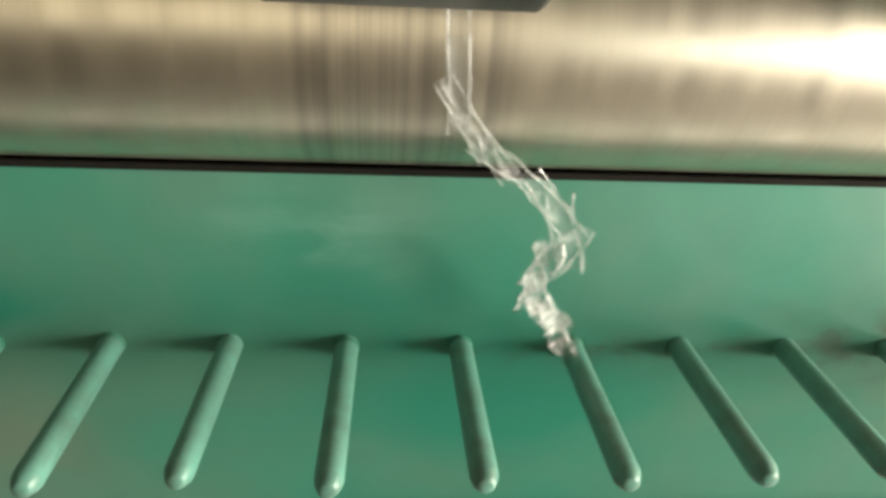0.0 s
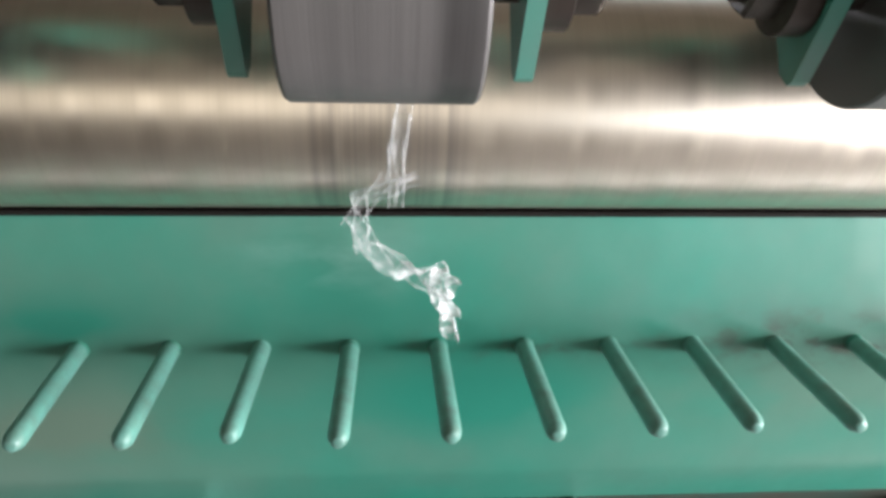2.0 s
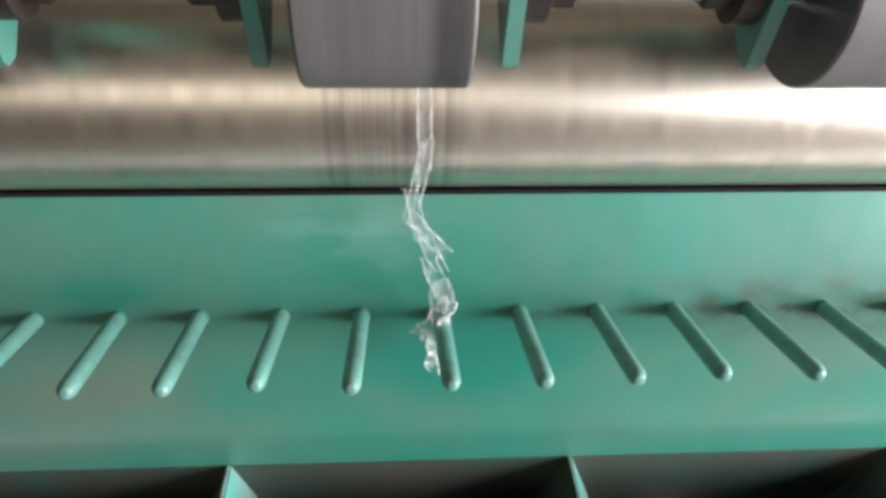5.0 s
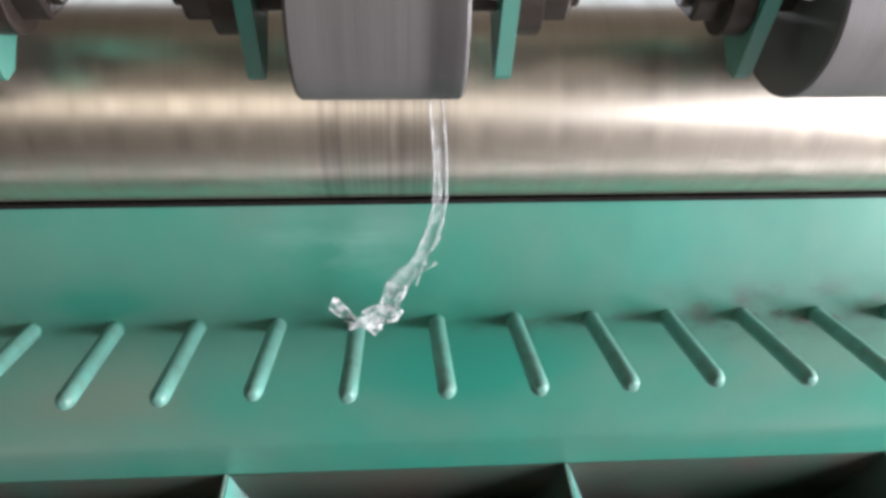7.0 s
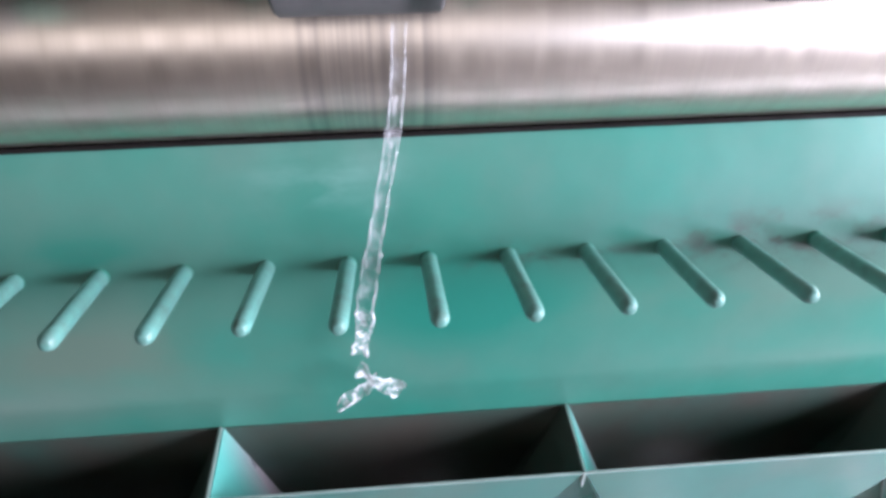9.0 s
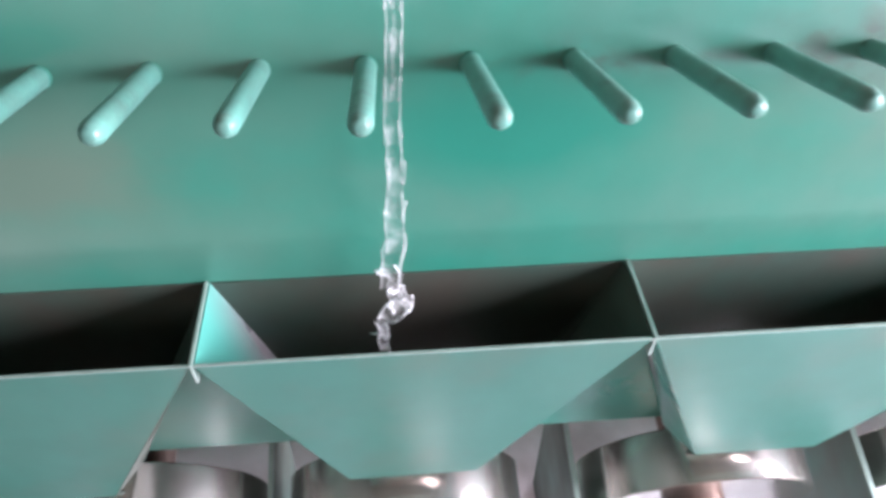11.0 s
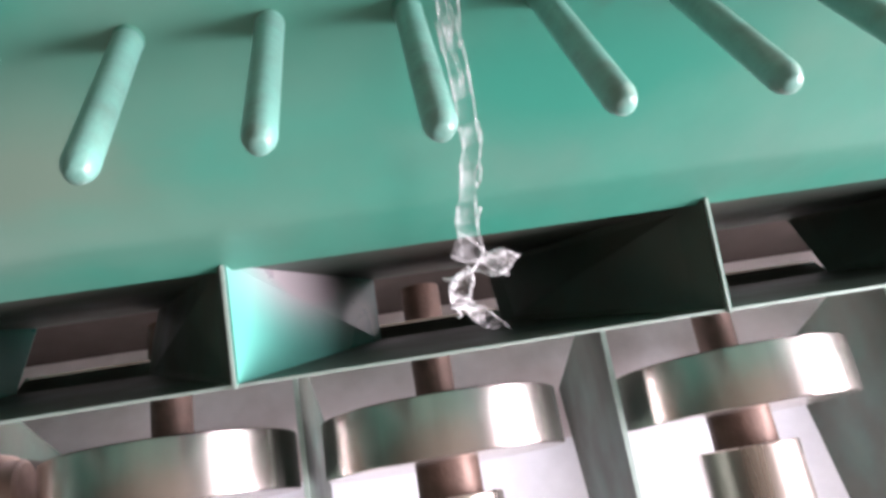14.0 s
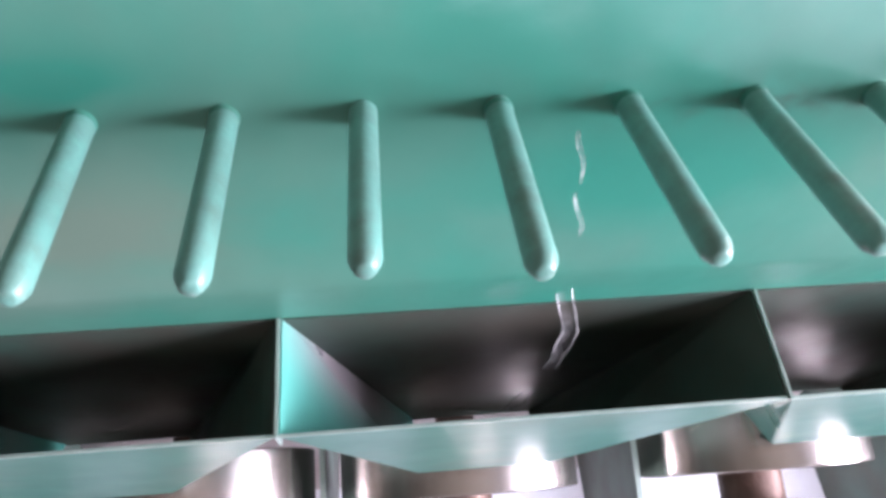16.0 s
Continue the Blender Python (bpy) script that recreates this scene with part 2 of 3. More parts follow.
FILM = film_material("clear_plastic_film", 0.02, 0.09)
FILM_FOLD = film_material("white_creased_film", 0.08, 0.65)
FILM_MID = film_material("half_clear_film", 0.03, 0.15)
FILM_RIM = film_material("thin_film_rim", 0.06, 0.28)
FILM_EDGE = film_material("rolled_film_edge", 0.06, 0.70)


# ---- mesh helpers ----
def part(name, bm, material, parent=None, label="", smooth=True):
    me = bpy.data.meshes.new(name)
    bmesh.ops.recalc_face_normals(bm, faces=bm.faces)
    bm.to_mesh(me)
    bm.free()
    me.materials.append(material)
    if smooth:
        for p in me.polygons:
            p.use_smooth = True
        me.set_sharp_from_angle(angle=radians(32))
    ob = new(name, me)
    if parent:
        ob.parent = parent
    if label:
        ob["label"] = label
    return ob


def thing(name, label, category, group="", kind="", at=(0, 0, 0)):
    ob = new(name)
    ob.location = at
    ob.empty_display_size = 0.05
    return tagged(ob, label, category, group, kind)


def box(x0, x1, y0, y1, z0, z1, bevel=0.0, bm=None):
    bm = bm or bmesh.new()
    v = [bm.verts.new(p) for p in ((x0, y0, z0), (x1, y0, z0), (x1, y1, z0), (x0, y1, z0), (x0, y0, z1), (x1, y0, z1), (x1, y1, z1), (x0, y1, z1))]
    fs = [bm.faces.new([v[i] for i in f]) for f in ((3, 2, 1, 0), (4, 5, 6, 7), (0, 1, 5, 4), (1, 2, 6, 5), (2, 3, 7, 6), (3, 0, 4, 7))]
    if bevel:
        bmesh.ops.bevel(bm, geom=list({e for f in fs for e in f.edges}), offset=bevel, segments=2, affect="EDGES", profile=0.5)
    return bm


def lathe(profile, axis="x", centre=(0, 0, 0), n=48, bm=None):
    """A body turned from (along, radius) pairs about an axis; ends are closed."""
    bm = bm or bmesh.new()
    rings = []
    for a, r in profile:
        ring = []
        for i in range(n):
            w = 2 * math.pi * i / n
            p = {"x": (a, r * math.cos(w), r * math.sin(w)), "y": (r * math.cos(w), a, r * math.sin(w)), "z": (r * math.cos(w), r * math.sin(w), a)}[axis]
            ring.append(bm.verts.new(Vector(p) + Vector(centre)))
        rings.append(ring)
    for r0, r1 in zip(rings, rings[1:]):
        for i in range(n):
            bm.faces.new((r0[i], r0[(i + 1) % n], r1[(i + 1) % n], r1[i]))
    bm.faces.new(rings[0]), bm.faces.new(rings[-1])
    return bm


def sheet(outline, thick, bm=None):
    """A flat plate: a planar outline given thickness along its normal, both ways by half."""
    bm = bm or bmesh.new()
    pts = [Vector(p) for p in outline]
    nrm = (pts[1] - pts[0]).cross(pts[2] - pts[0]).normalized() * (thick / 2)
    a = [bm.verts.new(p + nrm) for p in pts]
    b = [bm.verts.new(p - nrm) for p in pts]
    bm.faces.new(a), bm.faces.new(b[::-1])
    for i in range(len(pts)):
        j = (i + 1) % len(pts)
        bm.faces.new((a[i], b[i], b[j], a[j]))
    return bm


def profile_sheet(yz, x0, x1, thick, steps=1, bm=None):
    """A bent sheet: a line in y and z drawn out along x, thick to its back."""
    bm = bm or bmesh.new()
    n = len(yz)
    back = []
    for i, p in enumerate(yz):
        a = Vector(yz[max(i - 1, 0)])
        c = Vector(yz[min(i + 1, n - 1)])
        d = (c - a).normalized()
        back.append((p[0] - d.y * thick, p[1] + d.x * thick))
    loop = list(yz) + back[::-1]
    rings = [[bm.verts.new((x0 + (x1 - x0) * k / steps, y, z)) for y, z in loop] for k in range(steps + 1)]
    m = len(loop)
    for r0, r1 in zip(rings, rings[1:]):
        for i in range(m):
            bm.faces.new((r0[i], r0[(i + 1) % m], r1[(i + 1) % m], r1[i]))
    bm.faces.new(rings[0]), bm.faces.new(rings[-1])
    return bm


# ---- the place ----
X0, X1 = -1.45, 1.55          # ends of the machine
PITCH = 0.314                 # one station of the machine
MID = -0.034                  # centre of the middle station
BAYS = range(-4, 5)

# hall round the machine
def hall(name, boxes, material, label, category):
    bm = bmesh.new()
    for bx in boxes:
        box(*bx, bm=bm)
    return tagged(part(name, bm, material, smooth=False), label, category, kind="structure")


W, E = -9, 2.3
hall("floor", [(W, E, -3, 1.4, -0.1, 0)], CONCRETE, "grey concrete hall floor", "floor")
hall("ceiling", [(W, E, -3, 1.4, 3.6, 3.7)], CEILING, "cream painted hall ceiling", "ceiling")
hall("wall_west", [(W - 0.1, W, -3, 1.4, 0, 3.6)], PLASTER, "cream plaster end wall", "wall")
hall("wall_east", [(E, E + 0.1, -3, 1.4, 2.15, 3.6), (E, E + 0.1, -3, -1.8, 0, 2.15), (E, E + 0.1, 0.05, 1.4, 0, 2.15), (E, E + 0.1, -1.8, 0.05, 0, 0.75)], PLASTER, "cream plaster wall with a wide opening", "wall")
hall("wall_south", [(W, E, -3.1, -3, 0, 0.8), (W, E, -3.1, -3, 2.9, 3.6), (W, -2, -3.1, -3, 0.8, 2.9), (0.75, 1.15, -3.1, -3, 0.8, 2.9), (2.05, E, -3.1, -3, 0.8, 2.9),
                    (-2, 0.75, -3.1, -3, 0.8, 1.7), (1.15, 2.05, -3.1, -3, 2.2, 2.9), (1.15, 2.05, -3.1, -3, 0.8, 1.2)], PLASTER, "cream plaster wall with two windows", "wall")
hall("wall_north", [(W, E, 1.3, 1.4, 0, 0.48), (W, E, 1.3, 1.4, 1.12, 1.35), (W, E, 1.3, 1.4, 1.90, 3.6), (W, -1.05, 1.3, 1.4, 1.35, 1.90), (1.45, E, 1.3, 1.4, 1.35, 1.90), (W, -0.8, 1.3, 1.4, 0.48, 1.12), (1.9, E, 1.3, 1.4, 0.48, 1.12)], PLASTER, "cream plaster wall with two long windows", "wall")

# ---- steel drum ----
DRUM = (0.194, 1.228, 0.077)
drum = thing("steel_drum", "polished turned steel feed drum with faint wear rings", "roller", at=(0, DRUM[0], DRUM[1]))
R = DRUM[2]
part("drum_shell", lathe([(X0, R - 0.003), (X0 + 0.003, R), (X1 - 0.003, R), (X1, R - 0.003)], n=160), DRUM_STEEL, drum)
for s in (X0 - 0.06, X1):
    part("journal", lathe([(s, 0.022), (s + 0.06, 0.022)], n=32), STEEL_DARK, drum)


# ---- apron plate and its guide rods ----
apron = thing("apron_plate", "green painted sloping steel apron below the drum, scuffed", "apron")
FOLD = (0.1125, 1.0725)
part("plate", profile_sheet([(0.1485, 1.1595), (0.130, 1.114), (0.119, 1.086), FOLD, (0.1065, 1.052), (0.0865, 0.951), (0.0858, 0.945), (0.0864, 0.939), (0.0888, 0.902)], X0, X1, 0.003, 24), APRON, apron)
# Near-black strip stands in for the shade in the gap below the drum.
part("wiper_strip", profile_sheet([(0.1468, 1.1636), (0.1465, 1.1618), (0.1462, 1.1600)], X0, X1, 0.0022, 40), RUBBER_SIDE, apron, "dark strip for the oily, shaded gap under the drum")

rod_bm = lathe([(-0.006, 0.0069), (0.1105, 0.0067), (0.1125, 0.0063), (0.1150, 0.0053), (0.1172, 0.0042), (0.1180, 0.0030), (0.1182, 0.0010)], "z", n=24)
first = part("guide_rod", rod_bm, GREEN_ROD, apron)
bead = part("weld_bead", lathe([(0.000, 0.0074), (0.0020, 0.0073), (0.0040, 0.0068)], "z", n=16), APRON)
ROD = math.degrees(math.atan2(0.0335, FOLD[0]))
LEAN = {-4: (0.005, 0.0), -3: (0.0015, 0.0), -2: (-0.002, -0.004), -1: (-0.002, 0.0025), 1: (0.001, 0.0), 2: (0.001, -0.002), 3: (-0.0015, -0.005), 4: (0.0005, -0.003)}   # each rod's tip: sideways, and length
for k in range(-20, 23):
    r = first if k == -20 else new("guide_rod", first.data)
    r.parent = apron
    aside, longer = LEAN.get(k, (random.uniform(-0.002, 0.002), random.uniform(-0.003, 0.003)))
    r.matrix_basis = pose(0.065 * k, FOLD[0] - 0.0015, FOLD[1] - 0.006, 90 - ROD, 0, math.degrees(aside / 0.1125)) @ pose(0, 0, longer, 0, 0, random.uniform(0, 360))
    w = bead if k == -20 else new("weld_bead", bead.data)
    w.parent = r


# ---- pressure rollers over the drum ----
ROLL = (0.1049, 1.3394, 0.0646)
ROLL_PITCH = 0.309
ROLL_MID = -0.0400


def pressure_roller():
    t = thing("pressure_roller", "grey rubber pressure roller in green arms over the drum", "roller", "pressure rollers over the drum", at=(ROLL_MID, ROLL[0], ROLL[1]))
    h = 0.0505
    part("tyre", lathe([(-h, 0.0610), (-h, 0.0632), (-h + 0.002, ROLL[2]), (h - 0.002, ROLL[2]), (h, 0.0632), (h, 0.0610)], n=96), RUBBER, t, "worn grey rubber tyre")
    part("core", lathe([(-h + 0.001, 0.0609), (h - 0.001, 0.0609)], n=64), RUBBER_SIDE, t)
    part("axle", lathe([(-0.075, 0.008), (0.075, 0.008)], n=24), STEEL_DARK, t)
    for s in (-1, 1):
        arm = part("arm", sheet([(s * 0.0768, y, z) for y, z in ((-0.020, -0.046), (-0.016, -0.050), (-0.004, -0.048), (0.030, -0.012), (0.052, 0.06), (0.052, 0.19), (-0.032, 0.19), (-0.036, 0.02))], 0.010), GREEN, t, smooth=False)
        part("washer", lathe([(s * 0.0818, 0.026), (s * 0.0970, 0.026), (s * 0.0980, 0.024)], n=28), STEEL_DARK, arm, "dark oily bearing collar")
        part("bolt", lathe([(s * 0.0981, 0.017), (s * 0.1140, 0.017), (s * 0.1165, 0.0145)], n=6), STEEL_DARK, arm, "dark hexagon bolt")
        part("bolt_end", lathe([(s * 0.1166, 0.0085), (s * 0.1215, 0.0085), (s * 0.1225, 0.0075)], n=20), STEEL_DARK, arm)
        part("spring_pin", lathe([(0.011, 0.0045), (0.013, 0.0055), (0.19, 0.0055)], "z", (s * 0.064, -0.0445, 0.0), 20), BRASS, t, "cream plated spring pin")
        part("collar", lathe([(s * 0.0506, 0.0115), (s * 0.0715, 0.0115)], n=28), STEEL_DARK, t)
    return t


roller = pressure_roller()
for k in (-4, -3, -2, -1, 1, 2, 3, 4):
    copy_thing(roller, pose(ROLL_MID + ROLL_PITCH * k, ROLL[0], ROLL[1]))

# beam behind the drum
beam = thing("machine_beam", "green painted machine beam behind the drum", "machine frame")
part("beam_top", box(X0, X1, 0.300, 0.62, 1.13, 1.20, 0.004), GREEN, beam, smooth=False)
# Pale colour paints the bright lit line along the beam.
part("beam_lip", box(X0, X1, 0.296, 0.299, 1.10, 1.215), EDGE, beam, "pale sheet edge, its lit line put in the colour", smooth=False)
# Added sheet: keeps the bright north side from showing through the drum gap.
part("beam_skirt", box(X0, X1, 0.300, 0.303, 1.0005, 1.1295), GREY, beam, "added dark sheet blocking light under the beam", smooth=False)
part("upper_rail", box(X0, X1, 0.025, 0.13, 1.531, 1.60, 0.006), STEEL_DARK, beam, "dark steel rail over the rollers", smooth=False)
for x in (X0 + 0.02, X1 - 0.08):
    part("end_frame", box(x, x + 0.06, 0.02, 0.62, 0.0, 1.6, 0.006), GREEN, beam, smooth=False)


# ---- tipping chutes ----
HINGE = (0.084, 0.912)
chutes = thing("chute_row", "row of green sheet steel chutes tipping together below the apron", "chute", at=(0, *HINGE))


def loc(y, z):
    return y - HINGE[0], z - HINGE[1]


FY, FZ = loc(0.0125, 0.906)     # front lip
BY, BZ = 0.004, -0.006          # back top edge
GY, GZ = loc(0.038, 0.700)      # front edge of the throat
KY, KZ = loc(0.100, 0.652)      # back edge of the throat
HALF, THROAT, SHIFT = PITCH / 2, 0.056, -0.012
for k in BAYS:
    c = MID + PITCH * k
    a, b = c - HALF + 0.0015, c + HALF - 0.0015
    p, q = c + SHIFT - THROAT, c + SHIFT + THROAT
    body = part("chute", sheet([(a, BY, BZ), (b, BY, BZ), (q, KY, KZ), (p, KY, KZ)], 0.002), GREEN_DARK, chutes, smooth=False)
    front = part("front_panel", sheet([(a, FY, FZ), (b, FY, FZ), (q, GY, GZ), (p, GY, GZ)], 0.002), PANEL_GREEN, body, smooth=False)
    front.data.materials.append(GREEN_DARK)          # oil and shade both in its dark inside tone
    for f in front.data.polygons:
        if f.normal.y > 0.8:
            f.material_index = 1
    # Left side takes the lit green, right side the shaded one.
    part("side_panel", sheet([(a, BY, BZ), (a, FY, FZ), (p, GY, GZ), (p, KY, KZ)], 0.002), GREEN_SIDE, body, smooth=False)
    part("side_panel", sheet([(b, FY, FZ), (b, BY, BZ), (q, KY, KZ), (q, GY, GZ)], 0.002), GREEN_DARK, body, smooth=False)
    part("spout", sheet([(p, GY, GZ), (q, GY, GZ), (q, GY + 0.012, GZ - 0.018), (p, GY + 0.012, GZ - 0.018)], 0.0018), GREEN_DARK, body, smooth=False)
    part("flange_edge", box(p + 0.001, q - 0.001, GY + 0.0115, GY + 0.0145, GZ - 0.0205, GZ - 0.0175), STEEL_BRIGHT, body, "bright worn steel edge", smooth=False)
    part("lip", box(a, b, FY - 0.0012, FY + 0.0007, FZ - 0.0006, FZ + 0.0009), EDGE, body, "worn bare front edge", smooth=False)
for k in range(-4, 6):
    x = MID + PITCH * (k - 0.5)
    part("partition", sheet([(x, BY - 0.001, BZ + 0.003), (x, FY - 0.002, FZ + 0.003), (x, FY + 0.0005, FZ - 0.02), (x, BY - 0.003, BZ - 0.02)], 0.0018), EDGE, chutes, smooth=False)
    part("rear_web", sheet([(x - 0.11, 0.020, -0.249), (x + 0.085, 0.020, -0.249), (x + 0.003, BY + 0.0045, BZ - 0.01), (x - 0.003, BY + 0.0045, BZ - 0.01)], 0.002), GREEN, chutes, smooth=False)
    if k == 1:
        part("bolt", lathe([(0.0, 0.006), (-0.006, 0.006), (-0.0075, 0.0045)], "y", (x - 0.045, 0.014, -0.189), 6), STEEL_BRIGHT, chutes, "bright steel bolt")

# ---- wheels, dividers and tray below ----
WHEEL_X, WHEEL, SLOPE = -0.053, (0.094, 0.545, 0.123), 16.0


def wheel():
    t = thing("winding_wheel", "polished steel wheel on a brown shaft under the chutes", "wheel", "wheels under the chutes")
    t.matrix_basis = pose(WHEEL_X, WHEEL[0], WHEEL[1], SLOPE)
    r = WHEEL[2]
    part("rim", lathe([(-0.0285, r - 0.02), (-0.0285, r - 0.0015), (-0.027, r), (0.027, r), (0.0285, r - 0.0015), (0.0285, r - 0.02)], "y", n=96), STEEL_BRIGHT, t)
    part("web", lathe([(-0.025, r - 0.018), (0.025, r - 0.018)], "y", n=64), RUBBER_SIDE, t, "dark oily wheel web")
    part("shaft", lathe([(-0.075, 0.033), (-0.02, 0.033), (-0.02, 0.021), (0.16, 0.021)], "y", n=32), RUST, t, "brown oxidised shaft")
    part("hub", lathe([(-0.24, 0.050), (-0.238, 0.052), (-0.064, 0.052), (-0.062, 0.050)], "y", n=48), STEEL, t)
    return t


first_wheel = wheel()
for k in (-4, -3, -2, -1, 1, 2, 3, 4):
    copy_thing(first_wheel, pose(WHEEL_X + (0.315 * k if k > 0 else 0.315 * k + 0.042), WHEEL[0], WHEEL[1], SLOPE))
for k in range(-4, 6):
    x = MID + PITCH * (k - 0.5)
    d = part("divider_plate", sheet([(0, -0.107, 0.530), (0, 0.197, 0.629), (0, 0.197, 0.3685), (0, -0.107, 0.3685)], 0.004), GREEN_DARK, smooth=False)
    d.matrix_basis = pose(x, 0, 0)
    tagged(d, "dark green sheet divider between two wheels", "divider", "dividers between the wheels")
    part("edge", sheet([(0, -0.107, 0.5302), (0, 0.197, 0.6292), (0, 0.197, 0.6322), (0, -0.107, 0.5332)], 0.005), EDGE, d, "worn bare top edge", smooth=False)
tray = thing("catch_tray", "white painted catch tray under the wheels", "tray")
part("tray_bottom", box(X0, X1, -0.40, 0.13, 0.36, 0.368), WHITE, tray, smooth=False)
part("tray_back", box(X0, X1, 0.1302, 0.350, 0.36, 0.368), TRAY_SHADED, tray, "stained rear half of the tray, shade in its grey tone", smooth=False)
part("tray_lip", box(X0, X1, -0.408, -0.40, 0.36, 0.40), WHITE, tray, smooth=False)
part("tray_wall", box(X0, X1, 0.3502, 0.3535, 0.36, 0.468), GREY_TRAY, tray, "dark brown upright back of the tray", smooth=False)
for x in (X0 + 0.05, X1 - 0.09):
    part("tray_leg", box(x, x + 0.04, -0.2, -0.16, 0, 0.36), GREEN_DARK, tray, smooth=False)
rear = thing("rear_panel", "grey sheet steel panel behind the wheels", "machine panel")
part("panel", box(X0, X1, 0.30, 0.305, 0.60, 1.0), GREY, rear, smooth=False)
part("panel_rail", box(X0, X1, 0.20, 0.2995, 0.80, 0.90, 0.003), GREEN_DARK, rear, smooth=False)


block = thing("bearing_block", "brown oxidised bearing block beside a steel wheel", "bearing")
block.matrix_basis = pose(-0.505, 0.10, 0.575, SLOPE)
part("housing", box(-0.045, 0.025, -0.035, 0.035, -0.04, 0.03, 0.006), CAST, block, smooth=False)
part("boss", lathe([(0.025, 0.026), (0.045, 0.026), (0.048, 0.022)], "x", n=28), CAST, block)
part("foot", box(-0.05, 0.03, -0.03, 0.03, -0.20, -0.0405), STEEL_DARK, block, smooth=False)


# ---- strip of clear film ----
strip = thing("film_strip", "crinkled clear plastic film strip fluttering from the drum", "plastic film")
LINK = 0.040


def tape(width, twist, swing, relief, seed):
    """One link of flattened clear tube, hanging along -z from its origin: a thin web between two rolled edges."""
    rnd = random.Random(seed)
    bm = bmesh.new()
    n, m = 26, 6
    ph, ph2 = rnd.uniform(0, 6.28), rnd.uniform(0, 6.28)
    rows, rims = [], ([], [])
    for i in range(n + 1):
        u = i / n
        a = twist * math.sin(2.2 * math.pi * u + ph) + 0.3 * twist * math.sin(5.1 * math.pi * u + ph2)
        h = width * 0.5 * (1 - 0.22 * abs(math.sin(1.7 * math.pi * u + ph2)) * min(1.0, twist))
        c = Vector((swing * math.sin(2 * math.pi * u + ph2), swing * math.cos(1.6 * math.pi * u + ph), LINK * (0.06 - 1.12 * u)))
        ax = Vector((math.cos(a), math.sin(a), 0))
        up = Vector((-math.sin(a), math.cos(a), 0))
        row = []
        for j in range(m + 1):
            v = 2 * j / m - 1
            bulge = 0.16 * width * (1 - v * v) + relief * (1 if (i + (j > 3)) % 2 else -1) * (1 - abs(v)) + 0.02 * width * rnd.uniform(-1, 1)
            row.append(bm.verts.new(c + ax * (h * v) + up * bulge))
        rows.append(row)
        for k, v in ((0, -1), (1, 1)):
            r = width * 0.075 * rnd.uniform(0.7, 1.25)
            o = c + ax * (h * v) + up * (relief * 0.5 * (-1) ** i)
            rims[k].append([bm.verts.new(o + (ax * math.cos(w) + up * math.sin(w)) * r) for w in (0, 1.571, 3.142, 4.712)])
    for a, b in zip(rows, rows[1:]):
        for j in range(m):
            bm.faces.new((a[j], a[j + 1], b[j + 1], b[j]))
    for rim in rims:
        for a, b in zip(rim, rim[1:]):
            for j in range(4):
                bm.faces.new((a[j], a[(j + 1) % 4], b[(j + 1) % 4], b[j])).material_index = 1
    return bm


LINKS = []
for i in range(12):
    if i < 5:
        ob = part("film_cord", tape(0.0095, 0.22, 0.0004, 0.0007, 11 + i), FILM, strip, "narrow crinkled length of clear film tube")
    else:
        ob = part("film_fold", tape((0.0100, 0.0115, 0.0135, 0.0150, 0.0155, 0.0150, 0.0115)[i - 5], 0.85 if i > 8 else 0.45, 0.0016 if i > 8 else 0.0009, 0.0002, 31 + i), FILM_FOLD if i > 8 else FILM_MID, strip, "crumpled folded piece of clear film")
    ob.data.materials.append(FILM_EDGE if i > 8 else FILM_RIM)
    LINKS.append(ob)
THREADS = []
for i in range(2):
    ob = part("film_thread", tape(0.0022, 0.5, 0.0012, 0.0001, 71 + i), FILM_RIM, strip, "thin torn thread of clear film")
    ob.data.materials.append(FILM_EDGE)
    THREADS.append(ob)


# ---- motion ----
def plane(x, z):
    return Vector((x, 0.05 + (0.159 * (z - 0.85) if z > 0.85 else 0.12 * (0.85 - z)), z))


